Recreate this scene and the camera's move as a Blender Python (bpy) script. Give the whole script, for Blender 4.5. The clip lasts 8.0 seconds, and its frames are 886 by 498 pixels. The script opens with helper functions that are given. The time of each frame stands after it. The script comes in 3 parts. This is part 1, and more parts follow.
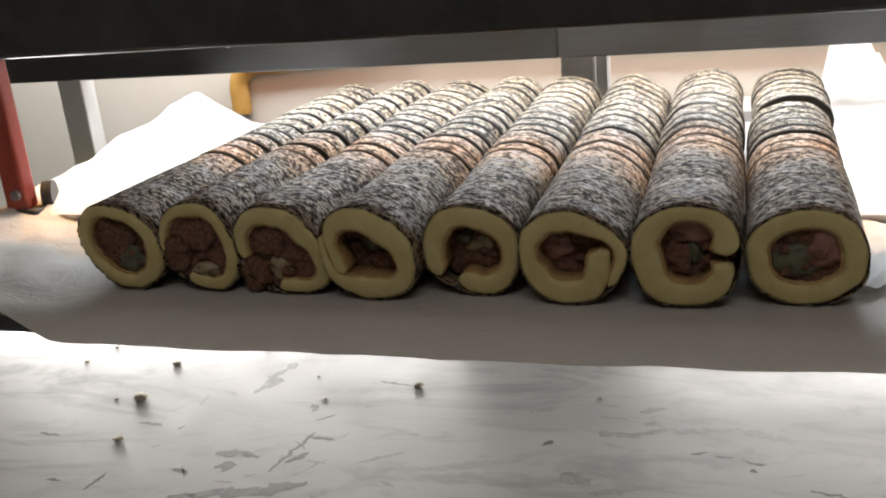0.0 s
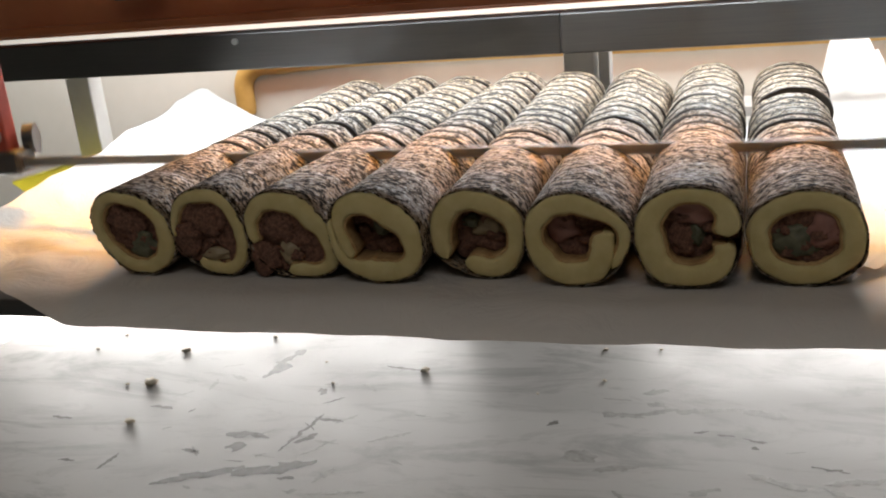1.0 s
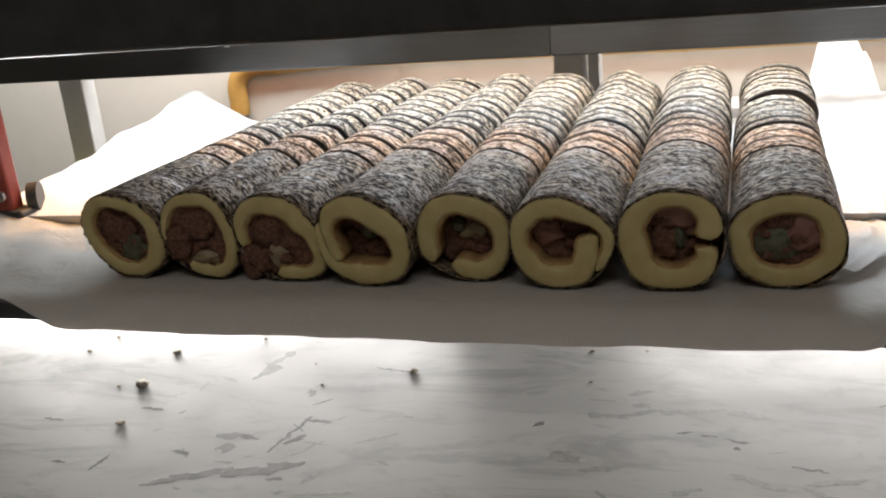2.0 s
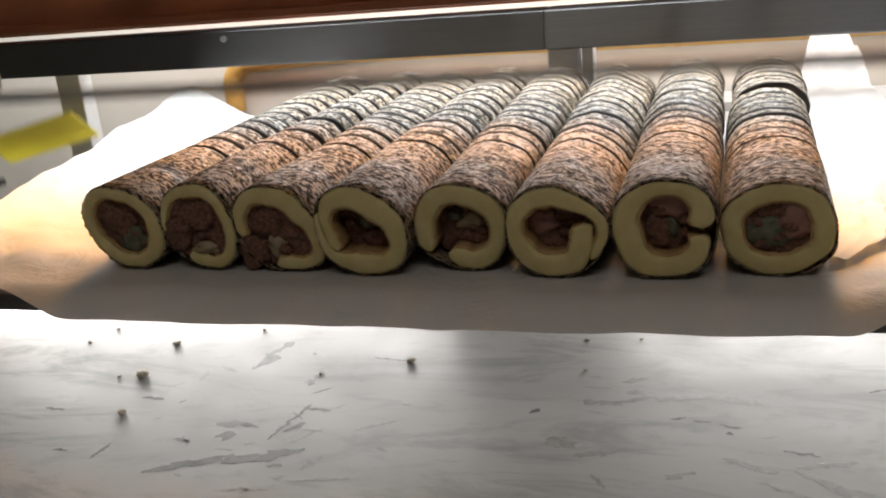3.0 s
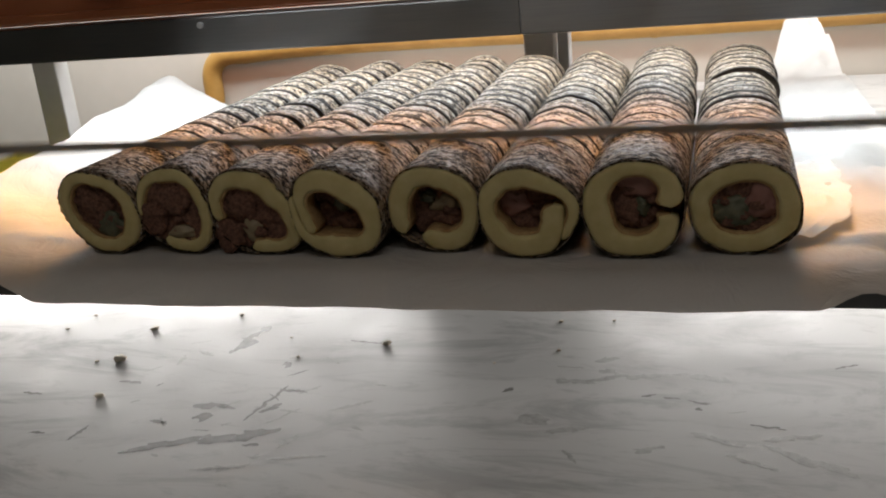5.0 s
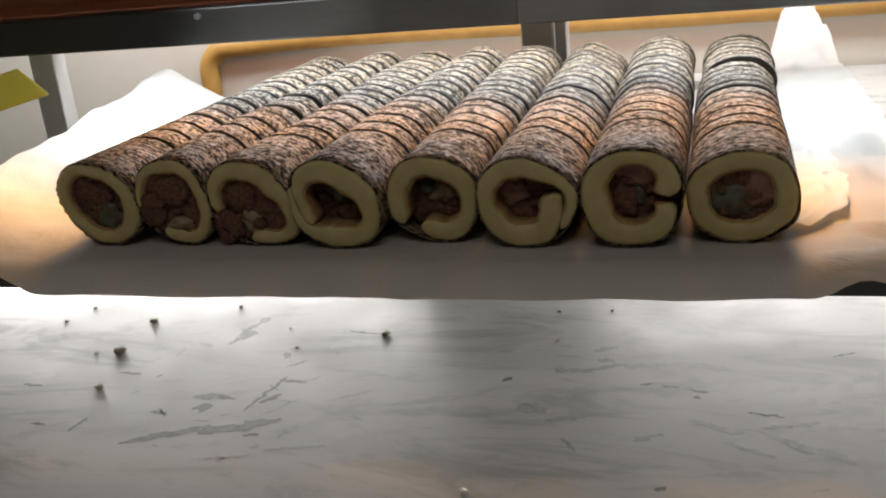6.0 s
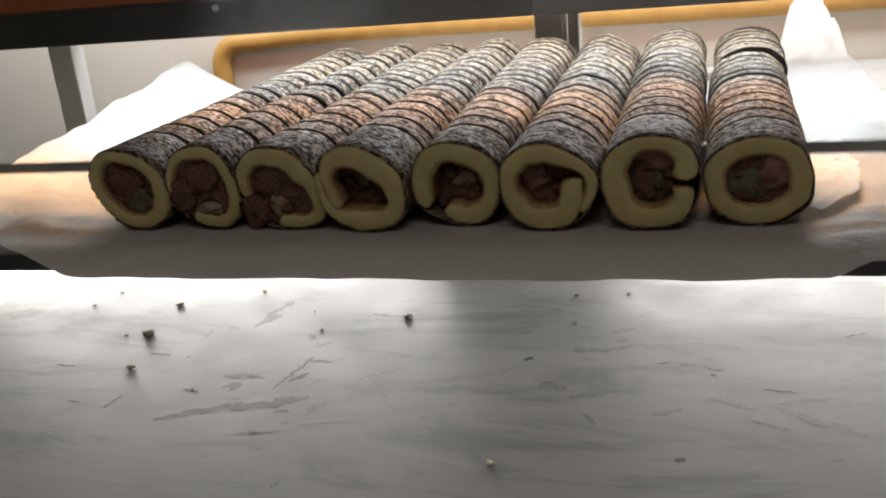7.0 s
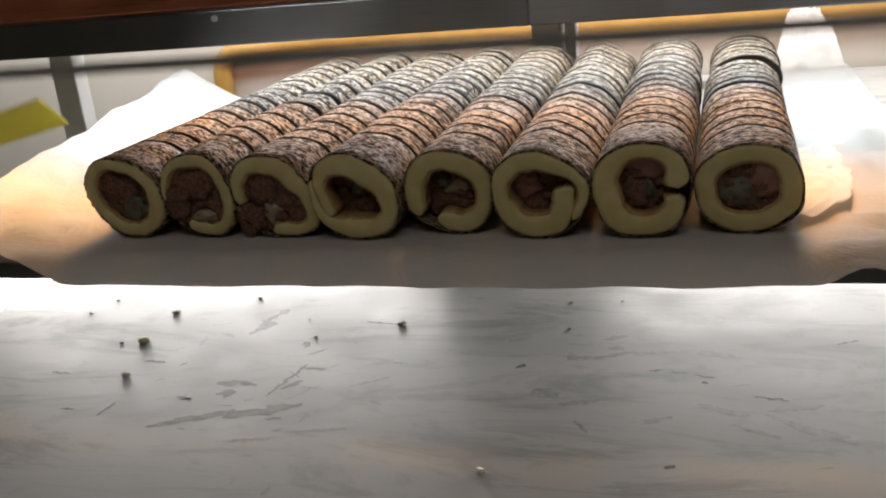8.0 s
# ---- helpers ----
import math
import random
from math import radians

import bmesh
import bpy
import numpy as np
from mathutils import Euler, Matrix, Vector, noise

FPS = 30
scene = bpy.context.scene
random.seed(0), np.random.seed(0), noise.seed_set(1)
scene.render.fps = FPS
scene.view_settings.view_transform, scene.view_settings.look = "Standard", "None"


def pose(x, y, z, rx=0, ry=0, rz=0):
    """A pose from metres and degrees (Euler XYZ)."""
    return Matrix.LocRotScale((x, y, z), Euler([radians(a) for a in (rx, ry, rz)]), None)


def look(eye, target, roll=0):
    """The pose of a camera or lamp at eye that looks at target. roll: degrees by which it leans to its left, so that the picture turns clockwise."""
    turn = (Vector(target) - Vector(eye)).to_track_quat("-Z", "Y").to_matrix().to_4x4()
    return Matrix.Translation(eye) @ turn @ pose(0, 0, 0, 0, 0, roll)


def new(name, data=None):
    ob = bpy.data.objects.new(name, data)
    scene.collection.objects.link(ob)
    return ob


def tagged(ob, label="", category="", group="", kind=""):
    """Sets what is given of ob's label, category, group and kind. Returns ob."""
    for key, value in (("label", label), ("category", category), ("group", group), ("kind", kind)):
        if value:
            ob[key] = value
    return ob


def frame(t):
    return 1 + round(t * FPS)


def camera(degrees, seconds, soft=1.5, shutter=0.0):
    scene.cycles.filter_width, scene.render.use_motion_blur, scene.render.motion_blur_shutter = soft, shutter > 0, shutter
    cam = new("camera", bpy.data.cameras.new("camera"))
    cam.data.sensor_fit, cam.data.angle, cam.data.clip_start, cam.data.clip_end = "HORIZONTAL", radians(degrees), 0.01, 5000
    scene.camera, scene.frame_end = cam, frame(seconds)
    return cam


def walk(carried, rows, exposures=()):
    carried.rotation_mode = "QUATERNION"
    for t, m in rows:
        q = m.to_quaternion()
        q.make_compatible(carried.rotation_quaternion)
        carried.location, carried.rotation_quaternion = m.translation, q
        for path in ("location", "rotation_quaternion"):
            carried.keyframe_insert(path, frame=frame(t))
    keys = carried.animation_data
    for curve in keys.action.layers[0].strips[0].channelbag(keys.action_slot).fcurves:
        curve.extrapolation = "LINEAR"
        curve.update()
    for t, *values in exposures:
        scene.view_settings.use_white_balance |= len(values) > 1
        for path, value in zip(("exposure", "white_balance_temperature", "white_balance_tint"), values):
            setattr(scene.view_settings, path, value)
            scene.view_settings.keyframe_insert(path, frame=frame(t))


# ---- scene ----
cam = camera(48.4, 8.0, soft=2.0, shutter=0.5)
PATH = [
    (0, (0.443, -0.587, 0.251), (-0.143, 1.209, -0.405), -5.5),
    (0.5, (0.446, -0.583, 0.248), (-0.136, 1.216, -0.405), -5.5),
    (1, (0.443, -0.605, 0.24), (-0.145, 1.196, -0.401), -5.5),
    (1.5, (0.449, -0.605, 0.245), (-0.137, 1.196, -0.398), -5.5),
    (3, (0.453, -0.62, 0.243), (-0.118, 1.183, -0.407), -5.6),
    (3.5, (0.456, -0.614, 0.239), (-0.105, 1.189, -0.421), -5.5),
    (4, (0.464, -0.612, 0.249), (-0.075, 1.192, -0.425), -5.5),
    (4.5, (0.462, -0.624, 0.238), (-0.078, 1.186, -0.418), -5.5),
    (6, (0.462, -0.632, 0.233), (-0.073, 1.174, -0.438), -5.8),
    (6.5, (0.458, -0.633, 0.231), (-0.082, 1.171, -0.443), -5.7),
    (7, (0.453, -0.659, 0.232), (-0.086, 1.144, -0.443), -5.8),
    (7.5, (0.464, -0.661, 0.233), (-0.081, 1.145, -0.43), -5.9),
    (8, (0.462, -0.659, 0.232), (-0.086, 1.148, -0.428), -5.9),
]
walk(cam, [(t, look(eye, target, roll)) for t, eye, target, roll in PATH],
     [(0, 0.26), (0.5, 0.2), (1.0, 0.16), (1.5, 0.25), (3.0, 0.08), (3.5, 0.16), (4.0, -0.24), (4.5, -0.22), (6.0, -0.22), (8.0, -0.2)])

# ---- light ----
world = bpy.data.worlds.new("room_light")
scene.world = world
world.use_nodes = True
world.node_tree.nodes["Background"].inputs[0].default_value = (1.0, 0.97, 0.93, 1)
world.node_tree.nodes["Background"].inputs[1].default_value = 0.19


def area_lamp(name, eye, target, wide, high, watts, colour):
    data = bpy.data.lights.new(name, "AREA")
    data.shape, data.size, data.size_y, data.energy, data.color = "RECTANGLE", wide, high, watts, colour
    ob = new(name, data)
    ob.matrix_basis = look(eye, target)
    return ob


# white light behind the frame and under the tray; unseen lamps added over the tray's back end and in the room
area_lamp("back_light", (0.0, 0.84, 0.50), (0.0, 0.78, 0.0), 2.2, 0.20, 21.5, (0.95, 0.98, 1.0))
# two unseen fill lamps, added to whiten the rolls towards the back
area_lamp("roll_fill_light", (0.21, 0.475, 0.188), (0.21, 0.36, 0.0), 0.80, 0.02, 1.8, (0.95, 0.97, 1.0))
area_lamp("top_light", (0.21, 0.46, 0.30), (0.21, 0.37, 0.06), 0.80, 0.04, 3.7, (0.80, 0.92, 1.0)).data.spread = radians(90)
# source unseen; added here to give the rolls' front parts their warm light
area_lamp("warm_light", (0.14, 0.30, 0.36), (0.14, 0.13, 0.06), 0.88, 0.05, 0.92, (1.0, 0.47, 0.09)).data.spread = radians(35)
# unseen, set in two with a gap to deepen the support's dark band
area_lamp("under_tray_light", (-0.165, 0.38, -0.052), (-0.07, -0.1, -0.080), 0.57, 0.06, 6.2, (1.0, 0.97, 0.945))
area_lamp("under_tray_light", (0.595, 0.38, -0.052), (0.53, -0.1, -0.080), 0.50, 0.06, 4.0, (1.0, 0.97, 0.945))
# unseen fill lamp, added to lift the rolls' front faces and the paper
area_lamp("front_fill_light", (0.6, -1.2, 1.62), (0.2, 0.1, 0.0), 1.2, 0.3, 3.8, (1.0, 0.97, 0.94))

# ---- materials ----


class Nodes:
    """A node material with a Principled surface."""

    def __init__(self, name, rough=0.5, metal=0.0):
        self.mat = bpy.data.materials.new(name)
        self.mat.use_nodes = True
        self.tree = self.mat.node_tree
        self.bsdf = self.tree.nodes["Principled BSDF"]
        self.bsdf.inputs["Roughness"].default_value = rough
        self.bsdf.inputs["Metallic"].default_value = metal
        self.where = self.tree.nodes.new("ShaderNodeNewGeometry").outputs["Position"]

    def link(self, a, b):
        self.tree.links.new(a, b)

    def mapped(self, scale, turn=0.0):
        n = self.tree.nodes.new("ShaderNodeMapping")
        n.inputs["Scale"].default_value = scale
        n.inputs["Rotation"].default_value = (0, 0, turn)
        self.link(self.where, n.inputs["Vector"])
        return n.outputs[0]

    def noise(self, scale, detail=4.0, rough=0.55, stretch=(1, 1, 1), turn=0.0, warp=0.0):
        n = self.tree.nodes.new("ShaderNodeTexNoise")
        n.inputs["Scale"].default_value, n.inputs["Detail"].default_value, n.inputs["Roughness"].default_value = scale, detail, rough
        n.inputs["Distortion"].default_value = warp
        self.link(self.mapped(stretch, turn), n.inputs["Vector"])
        return n.outputs["Fac"]

    def ramp(self, fac, *stops):
        n = self.tree.nodes.new("ShaderNodeValToRGB")
        while len(n.color_ramp.elements) < len(stops):
            n.color_ramp.elements.new(0.5)
        for e, (p, c) in zip(n.color_ramp.elements, stops):
            e.position = p
            e.color = (*c, 1) if isinstance(c, tuple) else (c, c, c, 1)
        self.link(fac, n.inputs[0])
        return n.outputs[0]

    def mix(self, fac, a, b):
        n = self.tree.nodes.new("ShaderNodeMix")
        n.data_type = "RGBA"
        for v, k in ((fac, 0), (a, 6), (b, 7)):
            if isinstance(v, tuple):
                n.inputs[k].default_value = (*v, 1)
            elif isinstance(v, float):
                n.inputs[k].default_value = v
            else:
                self.link(v, n.inputs[k])
        return n.outputs[2]

    def colour(self, c):
        if isinstance(c, tuple):
            self.bsdf.inputs["Base Color"].default_value = (*c, 1)
        else:
            self.link(c, self.bsdf.inputs["Base Color"])

    def rough(self, fac):
        self.link(fac, self.bsdf.inputs["Roughness"])

    def bump(self, fac, strength, distance):
        n = self.tree.nodes.new("ShaderNodeBump")
        n.inputs["Strength"].default_value, n.inputs["Distance"].default_value = strength, distance
        self.link(fac, n.inputs["Height"])
        prior = self.bsdf.inputs["Normal"].links
        if prior:
            self.link(prior[0].from_socket, n.inputs["Normal"])
        self.link(n.outputs[0], self.bsdf.inputs["Normal"])


def nori_material():
    m = Nodes("nori", 0.45)
    grain_at = m.tree.nodes.new("ShaderNodeAttribute")
    grain_at.attribute_name = "grain_at"
    m.where = grain_at.outputs["Vector"]
    fleck = m.noise(310, 6, 0.74, (0.62, 1.1, 1), 0.12, 0.25)
    fibre = m.noise(420, 5, 0.75, (0.5, 1.2, 1), -0.25, 0.3)
    patch = m.noise(42, 5, 0.62, (0.8, 1, 1), 0.0, 0.4)
    broad = m.noise(11, 3, 0.5)
    base = m.mix(m.ramp(patch, (0.42, 0.0), (0.58, 1.0)), (0.18, 0.13, 0.088), (0.355, 0.245, 0.145))
    base = m.mix(m.ramp(fibre, (0.55, 0.0), (0.60, 0.9)), base, (0.53, 0.49, 0.43))
    height = m.mix(0.09, m.mix(0.16, fleck, patch), broad)
    dark = m.ramp(height, (0.485, 0.0), (0.520, 1.0))
    m.colour(m.mix(dark, base, (0.020, 0.014, 0.010)))
    m.rough(m.ramp(height, (0.44, 0.34), (0.52, 0.70)))
    m.link(m.ramp(height, (0.46, 0.45), (0.51, 0.06)), m.bsdf.inputs["Specular IOR Level"])
    m.bump(patch, 0.4, 0.004)
    m.bump(fibre, 0.4, 0.0012)
    m.bump(height, 0.7, 0.0025)
    return m.mat


def cake_material():
    m = Nodes("sponge_cake", 0.85)
    fine = m.noise(700, 4, 0.6)
    m.colour(m.mix(m.ramp(m.noise(60, 3), (0.35, 0.0), (0.7, 1.0)), (0.58, 0.47, 0.21), (0.68, 0.565, 0.28)))
    m.bump(fine, 0.5, 0.0006)
    m.bsdf.inputs["Subsurface Weight"].default_value = 0.15
    m.bsdf.inputs["Subsurface Radius"].default_value = (0.006, 0.004, 0.002)
    m.bsdf.inputs["Subsurface Scale"].default_value = 1.0
    return m.mat


def crumbly(name, a, b, scale, rough=0.7, depth=0.0015):
    m = Nodes(name, rough)
    m.colour(m.mix(m.ramp(m.noise(scale, 5, 0.65), (0.32, 0.0), (0.68, 1.0)), a, b))
    m.bump(m.noise(scale * 1.6, 5, 0.7), 0.8, depth)
    return m.mat


def steel_material(name, tone, rough, streak=(1, 60, 60)):
    m = Nodes(name, rough, 1.0)
    brushed = m.noise(14, 3, 0.6, streak)
    m.colour(m.mix(brushed, (tone * 0.8, tone * 0.8, tone * 0.82), (tone * 1.15, tone * 1.14, tone * 1.12)))
    m.rough(m.ramp(m.noise(9, 4, 0.6), (0.3, rough * 0.8), (0.75, min(1.0, rough * 1.4))))
    m.bump(brushed, 0.12, 0.0004)
    return m.mat


def paint_material(name, a, b, rough, scale=12):
    m = Nodes(name, rough)
    m.colour(m.mix(m.ramp(m.noise(scale, 5, 0.65), (0.35, 0.0), (0.7, 1.0)), a, b))
    m.bump(m.noise(scale * 8, 3), 0.15, 0.0006)
    return m.mat


def table_material():
    m = Nodes("worn_white_belt", 0.4)
    cloud = m.noise(5, 5, 0.6)
    smear = m.ramp(m.noise(34, 7, 0.68, (0.5, 1.6, 1.0), 0.45, 0.8), (0.56, 0.0), (0.68, 0.4))
    flour = m.ramp(m.noise(11, 7, 0.7, (0.6, 1.8, 1), -0.35, 1.2), (0.50, 0.0), (0.64, 0.9))
    c = m.mix(cloud, (0.43, 0.425, 0.41), (0.53, 0.525, 0.50))
    c = m.mix(flour, c, (0.32, 0.315, 0.30))
    c = m.mix(smear, c, (0.25, 0.245, 0.235))
    m.colour(c)
    m.rough(m.ramp(m.noise(20, 5, 0.65), (0.3, 0.42), (0.7, 0.62)))
    m.bump(m.noise(60, 3, 0.5), 0.04, 0.0006)
    return m.mat


def see_through(name, tone, share):
    """A thin sheet through which some light passes, scattered."""
    m = Nodes(name, 0.6)
    pale = tuple(min(0.95, c * 1.08) for c in tone)
    m.colour(m.mix(m.noise(6, 4), tuple(c * 0.95 for c in tone), pale))
    m.bump(m.noise(16, 5, 0.65, (1, 1, 1), 0.0, 1.2), 0.6, 0.006)
    tr = m.tree.nodes.new("ShaderNodeBsdfTranslucent")
    tr.inputs[0].default_value = (*pale, 1)
    mx = m.tree.nodes.new("ShaderNodeMixShader")
    mx.inputs[0].default_value = share
    m.link(m.bsdf.outputs[0], mx.inputs[1])
    m.link(tr.outputs[0], mx.inputs[2])
    m.link(mx.outputs[0], m.tree.nodes["Material Output"].inputs["Surface"])
    return m.mat


NORI, CAKE = nori_material(), cake_material()
FLOSS = crumbly("pork_floss", (0.10, 0.042, 0.028), (0.33, 0.16, 0.10), 420, 0.75, 0.003)
HAM = crumbly("pink_sausage", (0.27, 0.12, 0.095), (0.36, 0.18, 0.145), 90, 0.5, 0.0004)
# near black for nori folded into the cuts and the slots' shade, painted in
DARK_RIM = paint_material("nori_rim_and_slot_shade", (0.018, 0.013, 0.009), (0.045, 0.03, 0.02), 0.7, 200)
STAIN = crumbly("sauce_stained_cake", (0.34, 0.19, 0.07), (0.52, 0.34, 0.15), 150, 0.7, 0.0006)
GREEN = crumbly("cucumber", (0.07, 0.075, 0.04), (0.17, 0.16, 0.10), 120, 0.45, 0.0005)
MAYO = crumbly("pale_sauce", (0.26, 0.19, 0.11), (0.40, 0.31, 0.19), 80, 0.4, 0.0006)
CRUMB = crumbly("dry_crumb", (0.50, 0.43, 0.33), (0.74, 0.67, 0.55), 400, 0.8, 0.0008)
RESIDUE = paint_material("grey_residue", (0.10, 0.097, 0.085), (0.23, 0.22, 0.20), 0.55, 120)
FAINT = paint_material("faint_residue", (0.27, 0.265, 0.245), (0.43, 0.42, 0.40), 0.5, 150)
STEEL = steel_material("brushed_steel", 0.17, 0.36)
# the beam's steel again, toned down where it reflects less light
DIM_STEEL = steel_material("dim_reflection_steel", 0.12, 0.38)
GREY_PAINT = paint_material("light_grey_paint", (0.56, 0.55, 0.53), (0.66, 0.65, 0.63), 0.5, 9)
DARK_STEEL = steel_material("dark_steel", 0.13, 0.38)
BLADE_STEEL = steel_material("blade_steel", 0.42, 0.42)
TABLE, PAPER = table_material(), see_through("parchment_paper", (0.64, 0.595, 0.55), 0.22)
THIN_PAPER = see_through("thin_white_paper", (0.86, 0.86, 0.85), 0.3)
RED = paint_material("red_paint", (0.30, 0.045, 0.03), (0.38, 0.07, 0.045), 0.4)
BROWN = paint_material("red_brown_board", (0.42, 0.13, 0.05), (0.52, 0.18, 0.075), 0.4, 7)
BLACK = paint_material("black_plastic", (0.035, 0.034, 0.034), (0.06, 0.058, 0.057), 0.5, 30)
YELLOW = paint_material("yellow_hose_rubber", (0.40, 0.23, 0.055), (0.50, 0.30, 0.08), 0.5, 20)
SIGN_YELLOW = see_through("yellow_plastic", (0.92, 0.82, 0.22), 0.6)
WALL = paint_material("cream_wall_paint", (0.59, 0.58, 0.51), (0.67, 0.66, 0.59), 0.6, 3)
FLOOR = paint_material("grey_floor", (0.20, 0.195, 0.19), (0.28, 0.275, 0.265), 0.5, 4)
CEILING = paint_material("white_ceiling_paint", (0.74, 0.73, 0.71), (0.80, 0.79, 0.77), 0.8, 3)

# ---- building helpers ----


def part(name, bm, material, parent=None, label="", smooth=False):
    me = bpy.data.meshes.new(name)
    bmesh.ops.recalc_face_normals(bm, faces=bm.faces)
    bm.to_mesh(me)
    bm.free()
    for mat in material if isinstance(material, (list, tuple)) else [material]:
        me.materials.append(mat)
    if smooth:
        for p in me.polygons:
            p.use_smooth = True
    ob = new(name, me)
    ob.parent = parent
    return tagged(ob, label) if label else ob


def thing(name, place, label, category, group="", kind=""):
    ob = new(name)
    ob.location = place
    ob.empty_display_size = 0.05
    return tagged(ob, label, category, group, kind)


def box(x0, x1, y0, y1, z0, z1, bevel=0.0, into=None):
    bm = into or bmesh.new()
    made = bmesh.ops.create_cube(bm, size=1.0)["verts"]
    for v in made:
        v.co = Vector((x0 + (v.co.x + 0.5) * (x1 - x0), y0 + (v.co.y + 0.5) * (y1 - y0), z0 + (v.co.z + 0.5) * (z1 - z0)))
    if bevel:
        edges = {e for v in made for e in v.link_edges}
        bmesh.ops.bevel(bm, geom=list(edges), offset=bevel, segments=2, affect="EDGES", profile=0.5)
    return bm


def rod(a, b, radius, sides=20, into=None):
    bm = into or bmesh.new()
    a, b = Vector(a), Vector(b)
    m = Matrix.Translation((a + b) / 2) @ (b - a).to_track_quat("Z", "Y").to_matrix().to_4x4()
    bmesh.ops.create_cone(bm, cap_ends=True, segments=sides, radius1=radius, radius2=radius, depth=(b - a).length, matrix=m)
    return bm


def lump(place, size, seed, rough=0.3, sub=2, into=None):
    bm = into or bmesh.new()
    made = bmesh.ops.create_icosphere(bm, subdivisions=sub, radius=1.0)["verts"]
    for v in made:
        k = 1 + rough * noise.noise(v.co * 1.7 + Vector((seed * 3.1, seed, 0)))
        v.co = Vector((v.co.x * size[0] * k, v.co.y * size[1] * k, v.co.z * size[2] * k)) + Vector(place)
    return bm


# ---- room and bench ----
room = dict(x0=-2.2, x1=2.8, y0=-2.6, y1=1.12, z0=-0.95, z1=1.75)
R = room
tagged(part("floor", box(R["x0"], R["x1"], R["y0"], R["y1"], R["z0"] - 0.1, R["z0"]), FLOOR), "plain grey painted concrete floor", "floor", kind="structure")
tagged(part("ceiling", box(R["x0"], R["x1"], R["y0"], R["y1"], R["z1"], R["z1"] + 0.1), CEILING), "plain white painted ceiling", "ceiling", kind="structure")
for nm, b in (("wall_north", (R["x0"], R["x1"], R["y1"], R["y1"] + 0.12)), ("wall_south", (R["x0"], R["x1"], R["y0"] - 0.12, R["y0"])),
              ("wall_west", (R["x0"] - 0.12, R["x0"], R["y0"], R["y1"])), ("wall_east", (R["x1"], R["x1"] + 0.12, R["y0"], R["y1"]))):
    tagged(part(nm, box(*b, R["z0"], R["z1"]), WALL), "cream painted plain wall", "wall", kind="structure")

TZ = -0.093
bench = thing("bench", (0.4, 0.3, R["z0"]), "white worn work bench with smeared top", "bench")
part("top", box(-0.605, 0.75, -1.05, 0.81, TZ - R["z0"] - 0.03, TZ - R["z0"], 0.003), TABLE, bench)
for lx in (-0.55, 0.70):
    for ly in (-1.0, 0.76):
        part("leg", box(lx - 0.02, lx + 0.02, ly - 0.02, ly + 0.02, 0, TZ - R["z0"] - 0.03, 0.003), STEEL, bench)
part("side_rail", box(-0.77, -0.61, -1.05, 0.81, TZ - R["z0"] - 0.075, TZ - R["z0"] - 0.02, 0.004), STEEL, bench, "grey metal side rail")

# tray with its support and bolt
tray = thing("tray", (0.2, 0.3, TZ), "flat steel tray on a centre support above the bench", "tray")
part("plate", box(-0.38, 0.40, -0.335, 0.30, 0.072, 0.086, 0.002), DARK_STEEL, tray)
part("support", box(-0.004, 0.082, -0.12, -0.08, 0, 0.072, 0.003), DARK_STEEL, tray)
part("support", box(-0.36, -0.32, 0.1, 0.16, 0, 0.072, 0.003), DARK_STEEL, tray)
part("support", box(0.34, 0.38, 0.1, 0.16, 0, 0.072, 0.003), DARK_STEEL, tray)
part("bolt", rod((0.375, -0.345, 0.066), (0.375, -0.325, 0.066), 0.006, 12), DARK_STEEL, tray)


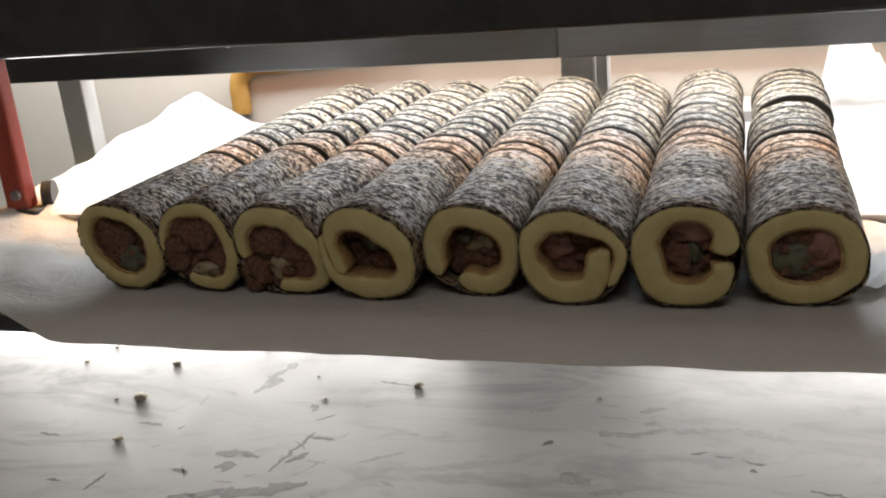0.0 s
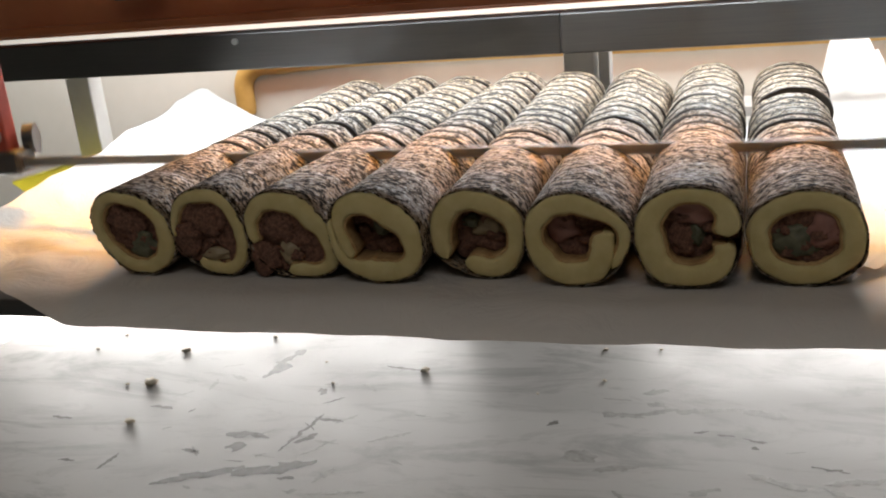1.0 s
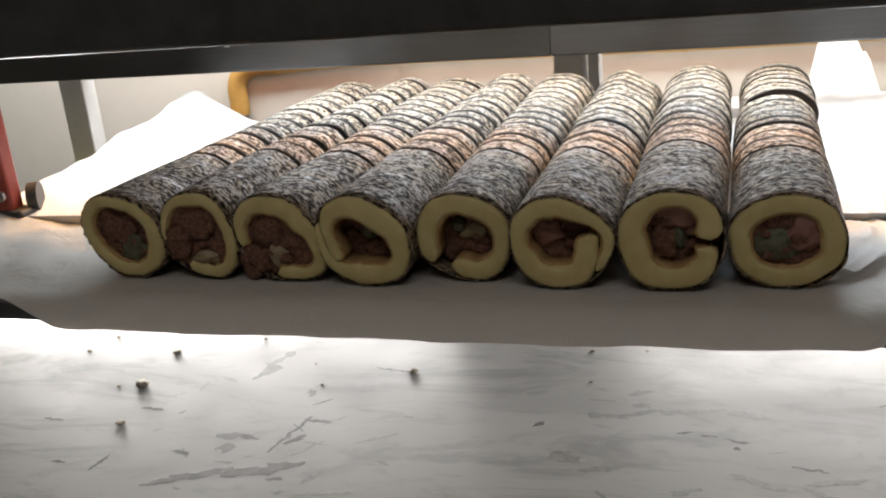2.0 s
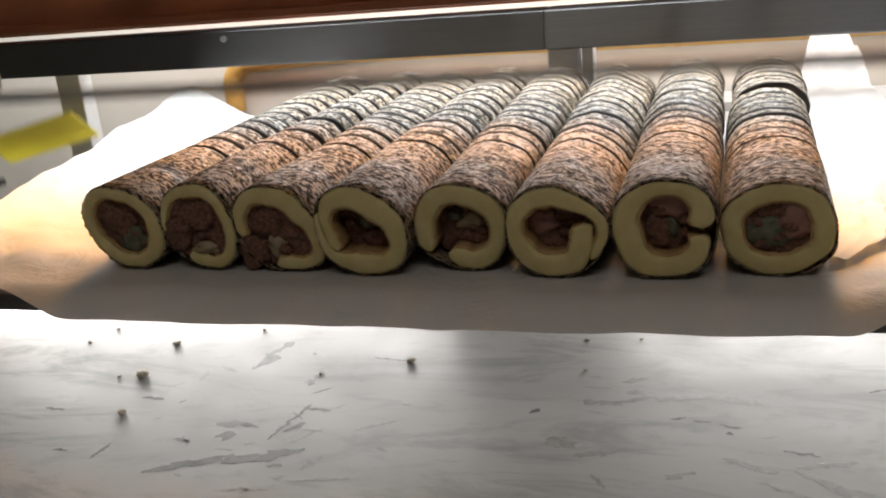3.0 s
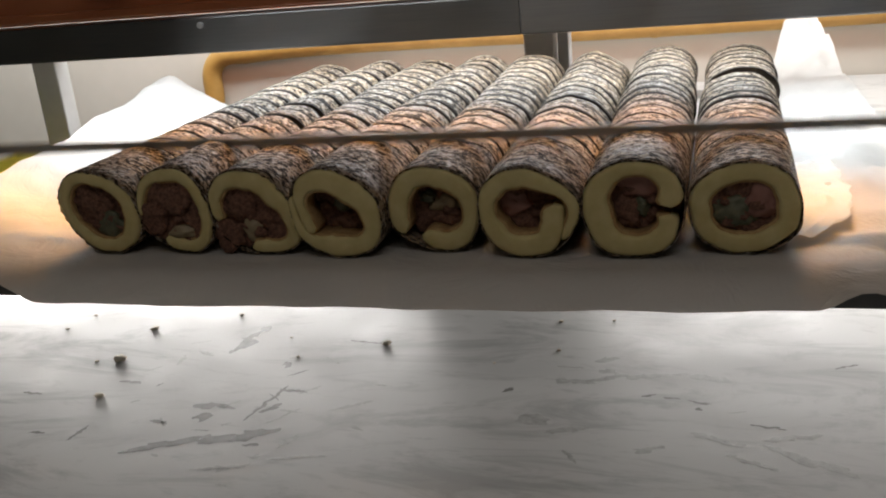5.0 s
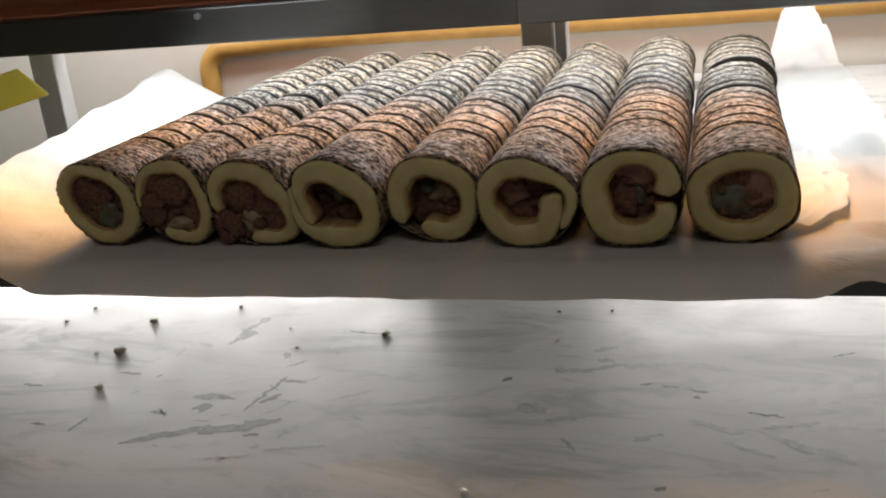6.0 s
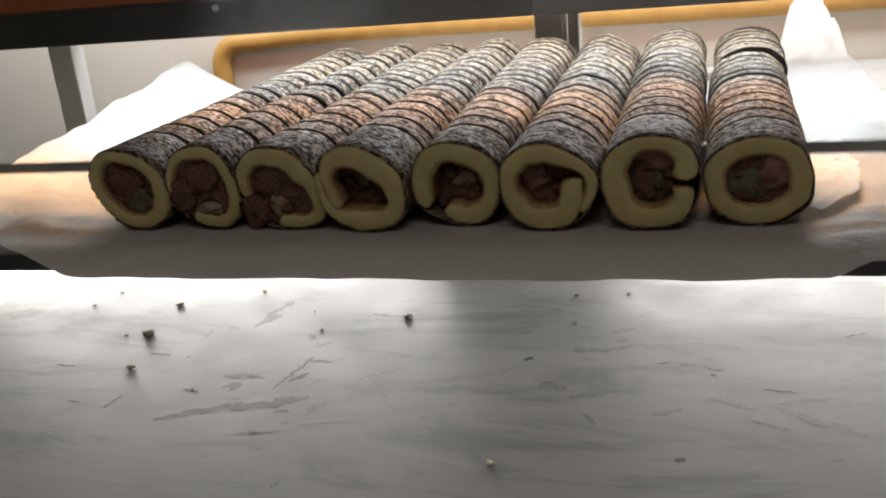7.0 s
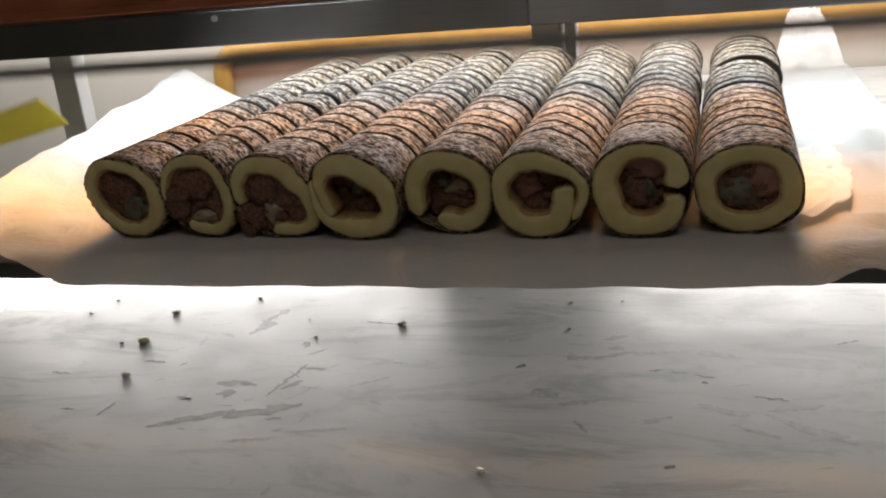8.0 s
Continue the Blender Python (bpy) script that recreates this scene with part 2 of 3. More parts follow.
def paper_sheet():
    """The parchment under the rolls: flat in the middle, bent down over the tray's front edge, curled up at the back corners."""
    bm = bmesh.new()
    nx, ny = 110, 90
    x0, x1 = -0.23, 0.612
    rows = []
    for j in range(ny + 1):
        row = []
        for i in range(nx + 1):
            u, v = i / nx, j / ny
            x = x0 + (x1 - x0) * u
            front = -0.056 - 0.003 * math.sin(5 * x + 1.0) + 0.002 * noise.noise((x * 14, 0, 3))
            if x < -0.02:
                front += 0.5 * (-0.02 - x) ** 1.2
            bare = max(0.0, min(1.0, (x - 0.525) / 0.02))
            far = 0.51 + 0.28 * max(0.0, min(1.0, (x - 0.49) / 0.03))
            y = front + (far - front) * v
            z = 0.0
            if y < -0.03:
                z -= 0.016 * (1 - 0.3 * bare) * min(1.0, (-0.03 - y) / 0.026) ** 1.5
            if x < -0.05:
                k = min(1.0, (-0.05 - x) / 0.17)
                z += k * k * (0.012 + 0.042 * max(0.0, min(1.0, (y - 0.05) / 0.45)) ** 1.3)
            if x > 0.5 and y > 0.45:
                k = min(1.0, (y - 0.45) / 0.34)
                z += k ** 1.6 * (0.05 + 0.02 * noise.noise((x * 45, y * 9, 5)))
            edge = max(0.0, min(1.0, (-0.04 - x) / 0.05)) + max(0.0, min(1.0, (x - 0.52) / 0.03)) + (0.22 if y < -0.02 else 0.0)
            z += edge * (0.006 + 0.003 * (x > 0.52)) * (noise.noise((x * 17, y * 13, 0)) + 0.5 * noise.noise((x * 40, y * 36, 2)))
            if x > 0.525:
                z += 0.0035 * min(1.0, (x - 0.525) / 0.02) * (1 - abs(noise.noise((x * 34, y * 26, 7))) * 2)
            if y > 0.38 and x > 0.5:
                x = 0.568 + (x - 0.568) * (1 - 0.55 * (y - 0.38) / 0.41)
            row.append(bm.verts.new((x, y, z + 0.0005)))
        rows.append(row)
    for j in range(ny):
        for i in range(nx):
            bm.faces.new((rows[j][i], rows[j][i + 1], rows[j + 1][i + 1], rows[j + 1][i]))
    return bm


tagged(part("parchment_paper", paper_sheet(), PAPER, smooth=True), "creased white parchment paper spread under the rolls", "paper")


def paper_scrap():
    """A crumpled scrap of thin white paper beside the last roll."""
    bm = bmesh.new()
    n = 36
    rows = []
    for j in range(n + 1):
        v = j / n
        y = 0.022 + 0.19 * v
        left = 0.511 + 0.012 * v
        right = 0.542 + 0.014 * math.sin(v * 2.6) + 0.004 * noise.noise((v * 9, 0, 1)) - 0.022 * max(0.0, 0.2 - v) / 0.2
        row = []
        for i in range(n + 1):
            x = left + (right - left) * i / n
            fold = 1 - 2 * abs(noise.noise((x * 60, y * 34, 4)))
            row.append(bm.verts.new((x, y + 0.004 * noise.noise((x * 50, v * 3, 8)), 0.0045 + 0.0032 * fold + 0.001 * noise.noise((x * 170, y * 150, 2)))))
        rows.append(row)
    for j in range(n):
        for i in range(n):
            bm.faces.new((rows[j][i], rows[j][i + 1], rows[j + 1][i + 1], rows[j + 1][i]))
    return bm


tagged(part("paper_scrap", paper_scrap(), THIN_PAPER, smooth=True), "crumpled thin white paper scrap beside a roll", "paper")

# ---- the frame behind the tray ----
frame_beam = thing("machine_frame", (0.25, 0.54, TZ), "brushed dark steel cross beam on a post", "machine frame")
BZ = 0.077 - TZ
# left half dimmer: the beam's change of reflection put into two steel tones
part("beam", box(-1.1, -0.010, -0.02, 0.02, BZ, BZ + 0.046, 0.002), DIM_STEEL, frame_beam)
part("beam", box(-0.010, 0.95, -0.0215, 0.02, BZ, BZ + 0.046, 0.002), STEEL, frame_beam)
part("post", box(-0.016, 0.020, 0.022, 0.06, 0.0, BZ - 0.001, 0.002), GREY_PAINT, frame_beam)
part("post_channel", box(0.024, 0.037, 0.03, 0.06, 0.0, BZ - 0.001, 0.001), GREY_PAINT, frame_beam)
part("post", box(-0.722, -0.684, 0.03, 0.06, 0.0, BZ - 0.001, 0.002), GREY_PAINT, frame_beam)
part("screw", rod((-0.42, -0.024, BZ + 0.036), (-0.42, -0.018, BZ + 0.036), 0.004, 12), BLADE_STEEL, frame_beam)

hood = thing("hood_board", (0.25, 0.60, 0.125), "red-brown painted machine board above the steel beam", "machine panel")
part("board", box(-1.1, 0.95, 0.0, 0.015, 0.0, 0.5, 0.002), BROWN, hood)
part("lip", box(-1.1, 0.95, -0.012, -0.001, 0.004, 0.016, 0.002), BROWN, hood)
part("switch_box", box(-0.62, -0.55, -0.03, -0.001, 0.045, 0.10, 0.003), BLACK, hood)
part("seam_strip", box(-0.262, -0.258, -0.004, -0.001, 0.018, 0.5), BROWN, hood)


def hose():
    cu = bpy.data.curves.new("yellow_hose", "CURVE")
    cu.dimensions, cu.bevel_depth, cu.bevel_resolution = "3D", 0.019, 5
    sp = cu.splines.new("BEZIER")
    pts = [(1.6, 1.108, 0.012), (0.5, 1.108, 0.006), (-0.40, 1.108, 0.0), (-0.475, 1.108, -0.015), (-0.49, 1.108, -0.09)]
    sp.bezier_points.add(len(pts) - 1)
    for b, p in zip(sp.bezier_points, pts):
        b.co, b.handle_left_type, b.handle_right_type = p, "AUTO", "AUTO"
    whole = thing("yellow_hose", (0.5, 1.108, 0.0), "thick yellow rubber hose along the wall", "hose")
    ob = new("pipe", cu)
    cu.materials.append(YELLOW)
    ob.parent, ob.matrix_parent_inverse = whole, Matrix.Translation((-0.5, -1.108, 0.0))
    part("coupling", rod((0.085, 0, 0.0075), (0.105, 0, 0.0075), 0.0225, 24), YELLOW, whole)
    for cx in (-0.15, 0.6):
        part("clip", rod((cx, 0, 0.0065), (cx + 0.012, 0, 0.0065), 0.0205, 24), YELLOW, whole)


hose()

# ---- the rolls ----
PITCH = 0.0245
BACK = 0.490
FRESH = [0.058, 0.082, 0.106, 0.130]          # cut during the clip, the last first
OLD = [0.155 + PITCH * k for k in range(14)]   # cut before it
KERF = 0.0052
# moments at which the blade goes down, and the place of each cut
CUTS = [(0.95, 0.130), (3.05, 0.106), (4.95, 0.082), (6.85, 0.058)]


class Roll:
    """One roll: outline, its cake strip and how it is laid.
    x: middle; w, h: width and height; shift: sideways drift towards the back; seed: its own unevenness;
    hole: sideways and upward shift of the hole; flat: slant of the top; lean: how far the section leans over;
    fill: how far the filling lies behind the cut; dents: flats and bulges of the outline as (degrees, share, width in degrees);
    wind: the cake strip on its way round, as
    (degrees, millimetres under the nori, thickness in millimetres)."""

    def __init__(self, x, w, h, shift, seed, hole, flat, lean, fill, dents, wind):
        self.x, self.w, self.h, self.shift, self.seed = x, w, h, shift, seed
        self.front = 0.0
        self.hole, self.flat, self.lean, self.fill, self.dents, self.wind = hole, flat, lean, fill, dents, wind

    def outer(self, a, y=0.0):
        """The outline at angle a, at y along the roll."""
        n = 2.25
        c, s = math.cos(a), math.sin(a)
        r = (abs(c) ** n + abs(s) ** n) ** (-1 / n)
        bump = 1 + 0.055 * noise.noise((c * 1.3 + self.seed, s * 1.3, y * 7)) + 0.018 * noise.noise((c * 3 + self.seed, s * 3, y * 8))
        for deg, share, width in self.dents:
            off = (math.degrees(a) - deg + 180) % 360 - 180
            bump += share * math.exp(-(off / width) ** 2) * math.exp(-max(0.0, y) / 0.045)
        px, pz = c * r * self.w / 2 * bump, s * r * self.h / 2 * bump
        px -= self.lean * pz
        if self.flat and s > 0:
            pz -= self.flat * max(0.0, c) * s
        return Vector((px + self.shift * y / BACK, 0, (max(pz, -self.h / 2) + self.h / 2) * (1 - 0.075 * y / BACK)))

    def inner(self, a, depth):
        """A point that lies depth inwards from the outline at angle a."""
        o = self.outer(a)
        mid = Vector((self.hole[0], 0, self.h / 2 + self.hole[1]))
        d = mid - o
        return o + d.normalized() * min(depth, d.length * 0.97)

    def band(self, deg):
        """Depth and thickness of the cake strip at an angle of its winding."""
        for (a0, d0, t0), (a1, d1, t1) in zip(self.wind, self.wind[1:]):
            if a0 <= deg <= a1:
                f = (deg - a0) / (a1 - a0)
                f = f * f * (3 - 2 * f) * 0.5 + f * 0.5
                return (d0 + (d1 - d0) * f) / 1000 - 0.0007, (t0 + (t1 - t0) * f) / 1000
        return None

    def reach(self, deg):
        """How deep the strip's innermost layer lies at an angle; little where the roll is open."""
        found = [self.band(deg + turn) for turn in (-360, 0, 360)]
        return max([0.003] + [d + t * 0.7 for d, t in (b for b in found if b)])


ROLLS = []
ROLLS.append(Roll(0.001, 0.069, 0.066, 0.004, 1.0, (0.003, -0.003), 0.0, 0.14, 0.004, [(215, -0.10, 28), (40, -0.04, 30)],
                  [(20, 1.5, 10), (90, 1.5, 9), (150, 1.5, 10), (200, 2, 9), (240, 3, 10), (290, 2, 11), (335, 1.5, 14), (380, 1.5, 10)]))
ROLLS.append(Roll(0.066, 0.060, 0.068, 0.010, 2.0, (-0.003, 0.0), 0.0, 0.08, 0.001, [(235, -0.10, 30), (-45, 0.05, 25)],
                  [(-120, 2, 9), (-90, 1.5, 11), (-30, 1.5, 9), (30, 1.5, 8.5), (90, 1.5, 10), (140, 1.5, 7), (185, 2, 4)]))
ROLLS.append(Roll(0.132, 0.070, 0.065, 0.004, 3.0, (-0.003, -0.006), 0.0, 0.16, 0.003, [(40, -0.09, 28), (-40, 0.08, 22)],
                  [(-105, 2, 8), (-75, 1.5, 12), (-40, 1.5, 10), (0, 1.5, 12), (45, 1.5, 16), (90, 1.5, 14), (140, 1.5, 11), (190, 1.5, 8)]))
ROLLS.append(Roll(0.199, 0.068, 0.0665, 0.000, 4.0, (0.001, -0.007), 0.0, 0.13, 0.018, [(50, -0.07, 30), (-50, 0.03, 25)],
                  [(-205, 0.5, 5), (-180, 0.8, 6), (-150, 1, 9), (-115, 1.5, 15), (-60, 1.5, 15), (-25, 1.5, 12), (10, 1.5, 16), (50, 1.5, 19),
                   (90, 1.5, 18), (130, 1.5, 13), (155, 4, 10), (180, 7.5, 9), (212, 8, 8)]))
ROLLS.append(Roll(0.269, 0.068, 0.064, -0.010, 5.0, (0.002, -0.001), 0.0, 0.06, 0.015, [(235, -0.06, 25), (45, -0.04, 30)],
                  [(-120, 5, 9), (-95, 2, 14), (-60, 1.5, 14), (-30, 1.5, 11), (0, 1.5, 12), (50, 1.5, 15), (90, 1.5, 14), (140, 1.5, 15),
                   (180, 1.5, 15), (205, 1.5, 12), (218, 1.5, 8)]))
ROLLS.append(Roll(0.338, 0.071, 0.0645, -0.007, 6.0, (-0.007, 0.001), 0.012, 0.0, 0.015, [(-35, -0.09, 28), (215, -0.03, 30)],
                  [(-42, 1, 6), (0, 1, 7.5), (35, 1.5, 9), (60, 1.5, 12), (90, 1.5, 13), (140, 1.5, 13), (180, 1.5, 11), (225, 1.5, 15),
                   (270, 1.5, 15), (300, 2, 16), (325, 6, 16), (355, 11.5, 14), (380, 12, 12)]))
ROLLS.append(Roll(0.409, 0.069, 0.0675, -0.005, 7.0, (0.004, 0.001), 0.0, -0.03, 0.011, [(-8, -0.075, 28)],
                  [(4, 2.5, 14), (25, 1.5, 18), (50, 1.5, 13), (80, 1.5, 9), (110, 1.5, 10), (145, 1.5, 15), (180, 1.5, 18), (225, 1.5, 18),
                   (270, 1.5, 14), (310, 1.5, 15), (335, 3, 15), (350, 4.5, 10)]))
ROLLS.append(Roll(0.478, 0.0715, 0.0615, 0.001, 8.0, (-0.002, 0.0), 0.0, -0.04, 0.004, [(215, -0.05, 25), (-40, 0.03, 20)],
                  [(0, 1.5, 14), (90, 1.5, 11.5), (180, 1.5, 13), (270, 1.5, 12), (318, 4, 13), (360, 1.5, 14)]))


# how far each front end stands back or juts out
for roll, at in zip(ROLLS, (0.0, 0.0, -0.001, -0.008, 0.004, -0.007, -0.008, 0.001)):
    roll.front = at


def unroll(ob, roll, turns):
    """Keeps, for the nori's grain, each corner's way round the roll and along it; turns: the angle of each corner."""
    at = ob.data.attributes.new("grain_at", "FLOAT_VECTOR", "POINT")
    for v, a in zip(ob.data.vertices, turns):
        at.data[v.index].vector = (a * 0.034, v.co.y, roll.seed * 0.31)


def body_slice(roll, y0, y1, lift=0.0, side=0.0, crisp=False):
    """A cut slice: nori round the side, pale cake on both faces with a brown core."""
    bm = bmesh.new()
    n, m = 48, max(1, round((y1 - y0) / 0.012))
    e = 0.0014
    ys = [y0] + [y0 + e + (y1 - y0 - 2 * e) * k / m for k in range(m + 1)] + [y1]
    rings = []
    for k, y in enumerate(ys):
        cut = (0.996 if crisp else 0.98) if k in (0, len(ys) - 1) else 1.0
        ring = []
        for i in range(n):
            p = roll.outer(2 * math.pi * i / n - math.pi / 2, y)
            c = Vector((roll.shift * y / BACK, 0, roll.h / 2))
            p = c + (p - c) * cut
            ring.append(bm.verts.new((p.x + side, y, p.z + lift)))
        rings.append(ring)
    last = len(rings) - 2
    for k, (a, b) in enumerate(zip(rings, rings[1:])):
        for i in range(n):
            f = bm.faces.new((a[i], a[(i + 1) % n], b[(i + 1) % n], b[i]))
            f.material_index = 3 if k in (0, last) and not crisp else 0
    for ring, y in ((rings[0], y0), (rings[-1], y1)):
        c = Vector((roll.shift * y / BACK + side, y, roll.h / 2 + lift))
        rim = [bm.verts.new(c + (v.co - c) * 0.72) for v in ring]
        core = [bm.verts.new(c + (v.co - c) * 0.55) for v in ring]
        for i in range(n):
            # wide dark rim: folded nori, with the shade inside the slot painted on
            bm.faces.new((ring[i], ring[(i + 1) % n], rim[(i + 1) % n], rim[i])).material_index = 3
            bm.faces.new((rim[i], rim[(i + 1) % n], core[(i + 1) % n], core[i])).material_index = 1
        bm.faces.new(core).material_index = 2
    return bm


def strip(points_out, points_in, y0, y1, lip=0.0012):
    """A closed band between two edges, pulled from y0 back to y1, with softened front edges."""
    bm = bmesh.new()
    k = len(points_out)
    loop = list(points_out) + list(reversed(points_in))
    mid = [(points_out[i] + points_in[i]) / 2 for i in range(k)]
    mids = mid + list(reversed(mid))
    rings = []
    for y, s in ((y0, 0.60), (y0 + lip * 0.15, 0.80), (y0 + lip * 0.45, 0.94), (y0 + lip, 1.0), (y1, 1.0)):
        ring = []
        for i, p in enumerate(loop):
            q = mids[i] + (p - mids[i]) * s
            wob = 0.0007 * noise.noise((q.x * 90, q.z * 90, y0 * 9)) if y < y0 + lip else 0
            ring.append(bm.verts.new((q.x, y + wob, q.z)))
        rings.append(ring)
    t = len(loop)
    shut = (points_out[0] - points_out[-1]).length < 1e-5
    for a, b in zip(rings, rings[1:]):
        for i in range(t):
            if shut and i in (k - 1, t - 1):
                continue
            bm.faces.new((a[i], a[(i + 1) % t], b[(i + 1) % t], b[i]))
    for ring in (rings[0], rings[-1]):
        for i in range(k - 1):
            bm.faces.new((ring[i], ring[i + 1], ring[t - 2 - i], ring[t - 1 - i]))
    if shut:
        bmesh.ops.remove_doubles(bm, verts=bm.verts, dist=2e-5)
    return bm


def front_block(roll, y1, parent):
    """The uncut front end: nori skin, cake strip wound round the filling."""
    n = 96
    bm = bmesh.new()
    # the nori sheet, its front edge frayed
    m = 5
    rows = []
    for layer in (0, 1):
        for k in range(m + 1):
            row = []
            for i in range(n):
                a = 2 * math.pi * i / n - math.pi / 2
                fray = 0.0022 * noise.noise((math.cos(a) * 9, math.sin(a) * 9, roll.seed)) + 0.001 * noise.noise((a * 14, roll.seed, 0)) + 0.0016
                f = k / m
                y = (roll.front + fray) * (1 - f) + y1 * f
                p = roll.outer(a, y)
                if layer:
                    p = p + (Vector((roll.shift * y / BACK, 0, roll.h / 2)) - p).normalized() * 0.0008
                row.append(bm.verts.new((p.x, y, p.z)))
            rows.append(row)
    for base in (0, m + 1):
        for k in range(m):
            for i in range(n):
                bm.faces.new((rows[base + k][i], rows[base + k][(i + 1) % n], rows[base + k + 1][(i + 1) % n], rows[base + k + 1][i]))
    for i in range(n):
        for k in (0, m):
            bm.faces.new((rows[k][i], rows[k][(i + 1) % n], rows[m + 1 + k][(i + 1) % n], rows[m + 1 + k][i]))
    sheet = part("nori_sheet", bm, NORI, parent, "speckled dark seaweed sheet", True)
    unroll(sheet, roll, [2 * math.pi * (i % n) / n for i in range(2 * n * (m + 1))])
    # the cake strip
    k = 96
    outs, ins = [], []
    first, last = roll.wind[0][0], roll.wind[-1][0]
    for i in range(k + 1):
        f = i / k
        a = first + (last - first) * f
        deep, th = roll.band(a)
        a = radians(a)
        th *= 1 + 0.07 * noise.noise((math.cos(a) * 2.5, math.sin(a) * 2.5, roll.seed + 5))
        end = min(f, 1 - f) * k
        cap = math.sqrt(max(0.0, 1 - (1 - min(1.0, end / 3.0)) ** 2)) if last - first != 360 else 1.0
        outs.append(roll.inner(a, deep + th / 2 - th / 2 * max(cap, 0.12)))
        ins.append(roll.inner(a, deep + th / 2 + th / 2 * max(cap, 0.12)))
    part("cake_strip", strip(outs, ins, roll.front - 0.0004, roll.front + roll.fill + 0.005, 0.0042), CAKE, parent, "pale yellow sponge cake strip", True)
    # the strip's inner side, stained by the sauce
    rim_a = [p + (q - p) * 0.87 for p, q in zip(outs, ins)]
    rim_b = [q + (q - p).normalized() * 0.0016 for p, q in zip(outs, ins)]
    part("stained_rim", strip(rim_a, rim_b, roll.front + 0.0022, roll.front + roll.fill + 0.005, 0.002), STAIN, parent, smooth=True)
    # filling, set back a little in the hole
    bm = bmesh.new()
    k = 48
    rings = []
    mid = Vector((roll.hole[0], 0, roll.h / 2 + roll.hole[1]))
    for step in (0.02, 0.25, 0.5, 0.75, 0.92, 1.0, 1.0):
        ring = []
        for i in range(k):
            a = 2 * math.pi * i / k
            q = mid + (roll.inner(a, roll.reach(math.degrees(a))) - mid) * step
            y = roll.front + roll.fill + 0.004 * noise.noise((q.x * 130, q.z * 130, roll.seed)) + 0.0035 * noise.noise((q.x * 380, q.z * 380, roll.seed)) + 0.002
            if len(rings) == 6:
                y = y1 - 0.001
            ring.append(bm.verts.new((q.x, y, q.z)))
        rings.append(ring)
    for a, b in zip(rings, rings[1:]):
        for i in range(k):
            bm.faces.new((a[i], a[(i + 1) % k], b[(i + 1) % k], b[i]))
    bm.faces.new(rings[0])
    bm.faces.new(rings[-1])
    part("filling", bm, FLOSS, parent, "reddish-brown shredded meat floss filling", True)


# pieces that show in the fillings: roll, name, material, place across and up from the roll's middle, size
BITS = [
    (0, "cucumber_piece", GREEN, 0.006, -0.010, 0.011, 0.010), (0, "floss_clump", FLOSS, -0.006, 0.006, 0.014, 0.010),
    (1, "sauce_drop", MAYO, 0.004, -0.017, 0.011, 0.005), (1, "floss_clump", FLOSS, -0.018, -0.006, 0.011, 0.013), (1, "floss_clump", FLOSS, 0.000, 0.008, 0.014, 0.011),
    (2, "sauce_drop", MAYO, -0.003, -0.013, 0.008, 0.009), (2, "floss_clump", FLOSS, -0.023, -0.018, 0.013, 0.013), (2, "floss_clump", FLOSS, -0.010, 0.004, 0.013, 0.013),
    (3, "floss_clump", FLOSS, 0.006, -0.012, 0.010, 0.008), (3, "cucumber_piece", GREEN, -0.001, 0.003, 0.006, 0.006),
    (4, "sauce_drop", MAYO, 0.005, 0.000, 0.012, 0.007), (4, "cucumber_piece", GREEN, -0.008, 0.005, 0.006, 0.004), (4, "floss_clump", FLOSS, 0.008, -0.012, 0.013, 0.006),
    (5, "sausage_piece", HAM, -0.013, 0.003, 0.012, 0.010), (5, "floss_clump", FLOSS, -0.004, -0.013, 0.010, 0.008),
    (6, "sausage_piece", HAM, 0.004, 0.015, 0.015, 0.009), (6, "cucumber_piece", GREEN, 0.004, -0.001, 0.005, 0.007), (6, "floss_clump", FLOSS, -0.006, -0.004, 0.009, 0.011),
    (7, "cucumber_piece", GREEN, -0.007, -0.004, 0.013, 0.011), (7, "sausage_piece", HAM, 0.011, 0.004, 0.010, 0.012),
]
LABELS = ["seaweed cake roll with cucumber in its filling", "seaweed cake roll packed with brown meat floss", "seaweed cake roll with meat floss spilling out",
          "seaweed cake roll with overlapping cake ends", "seaweed cake roll open at its underside", "seaweed cake roll with sausage and tucked cake end",
          "seaweed cake roll open at one side with sausage", "seaweed cake roll with round filling and loose slices"]
MOVING = []
rng = random.Random(5)
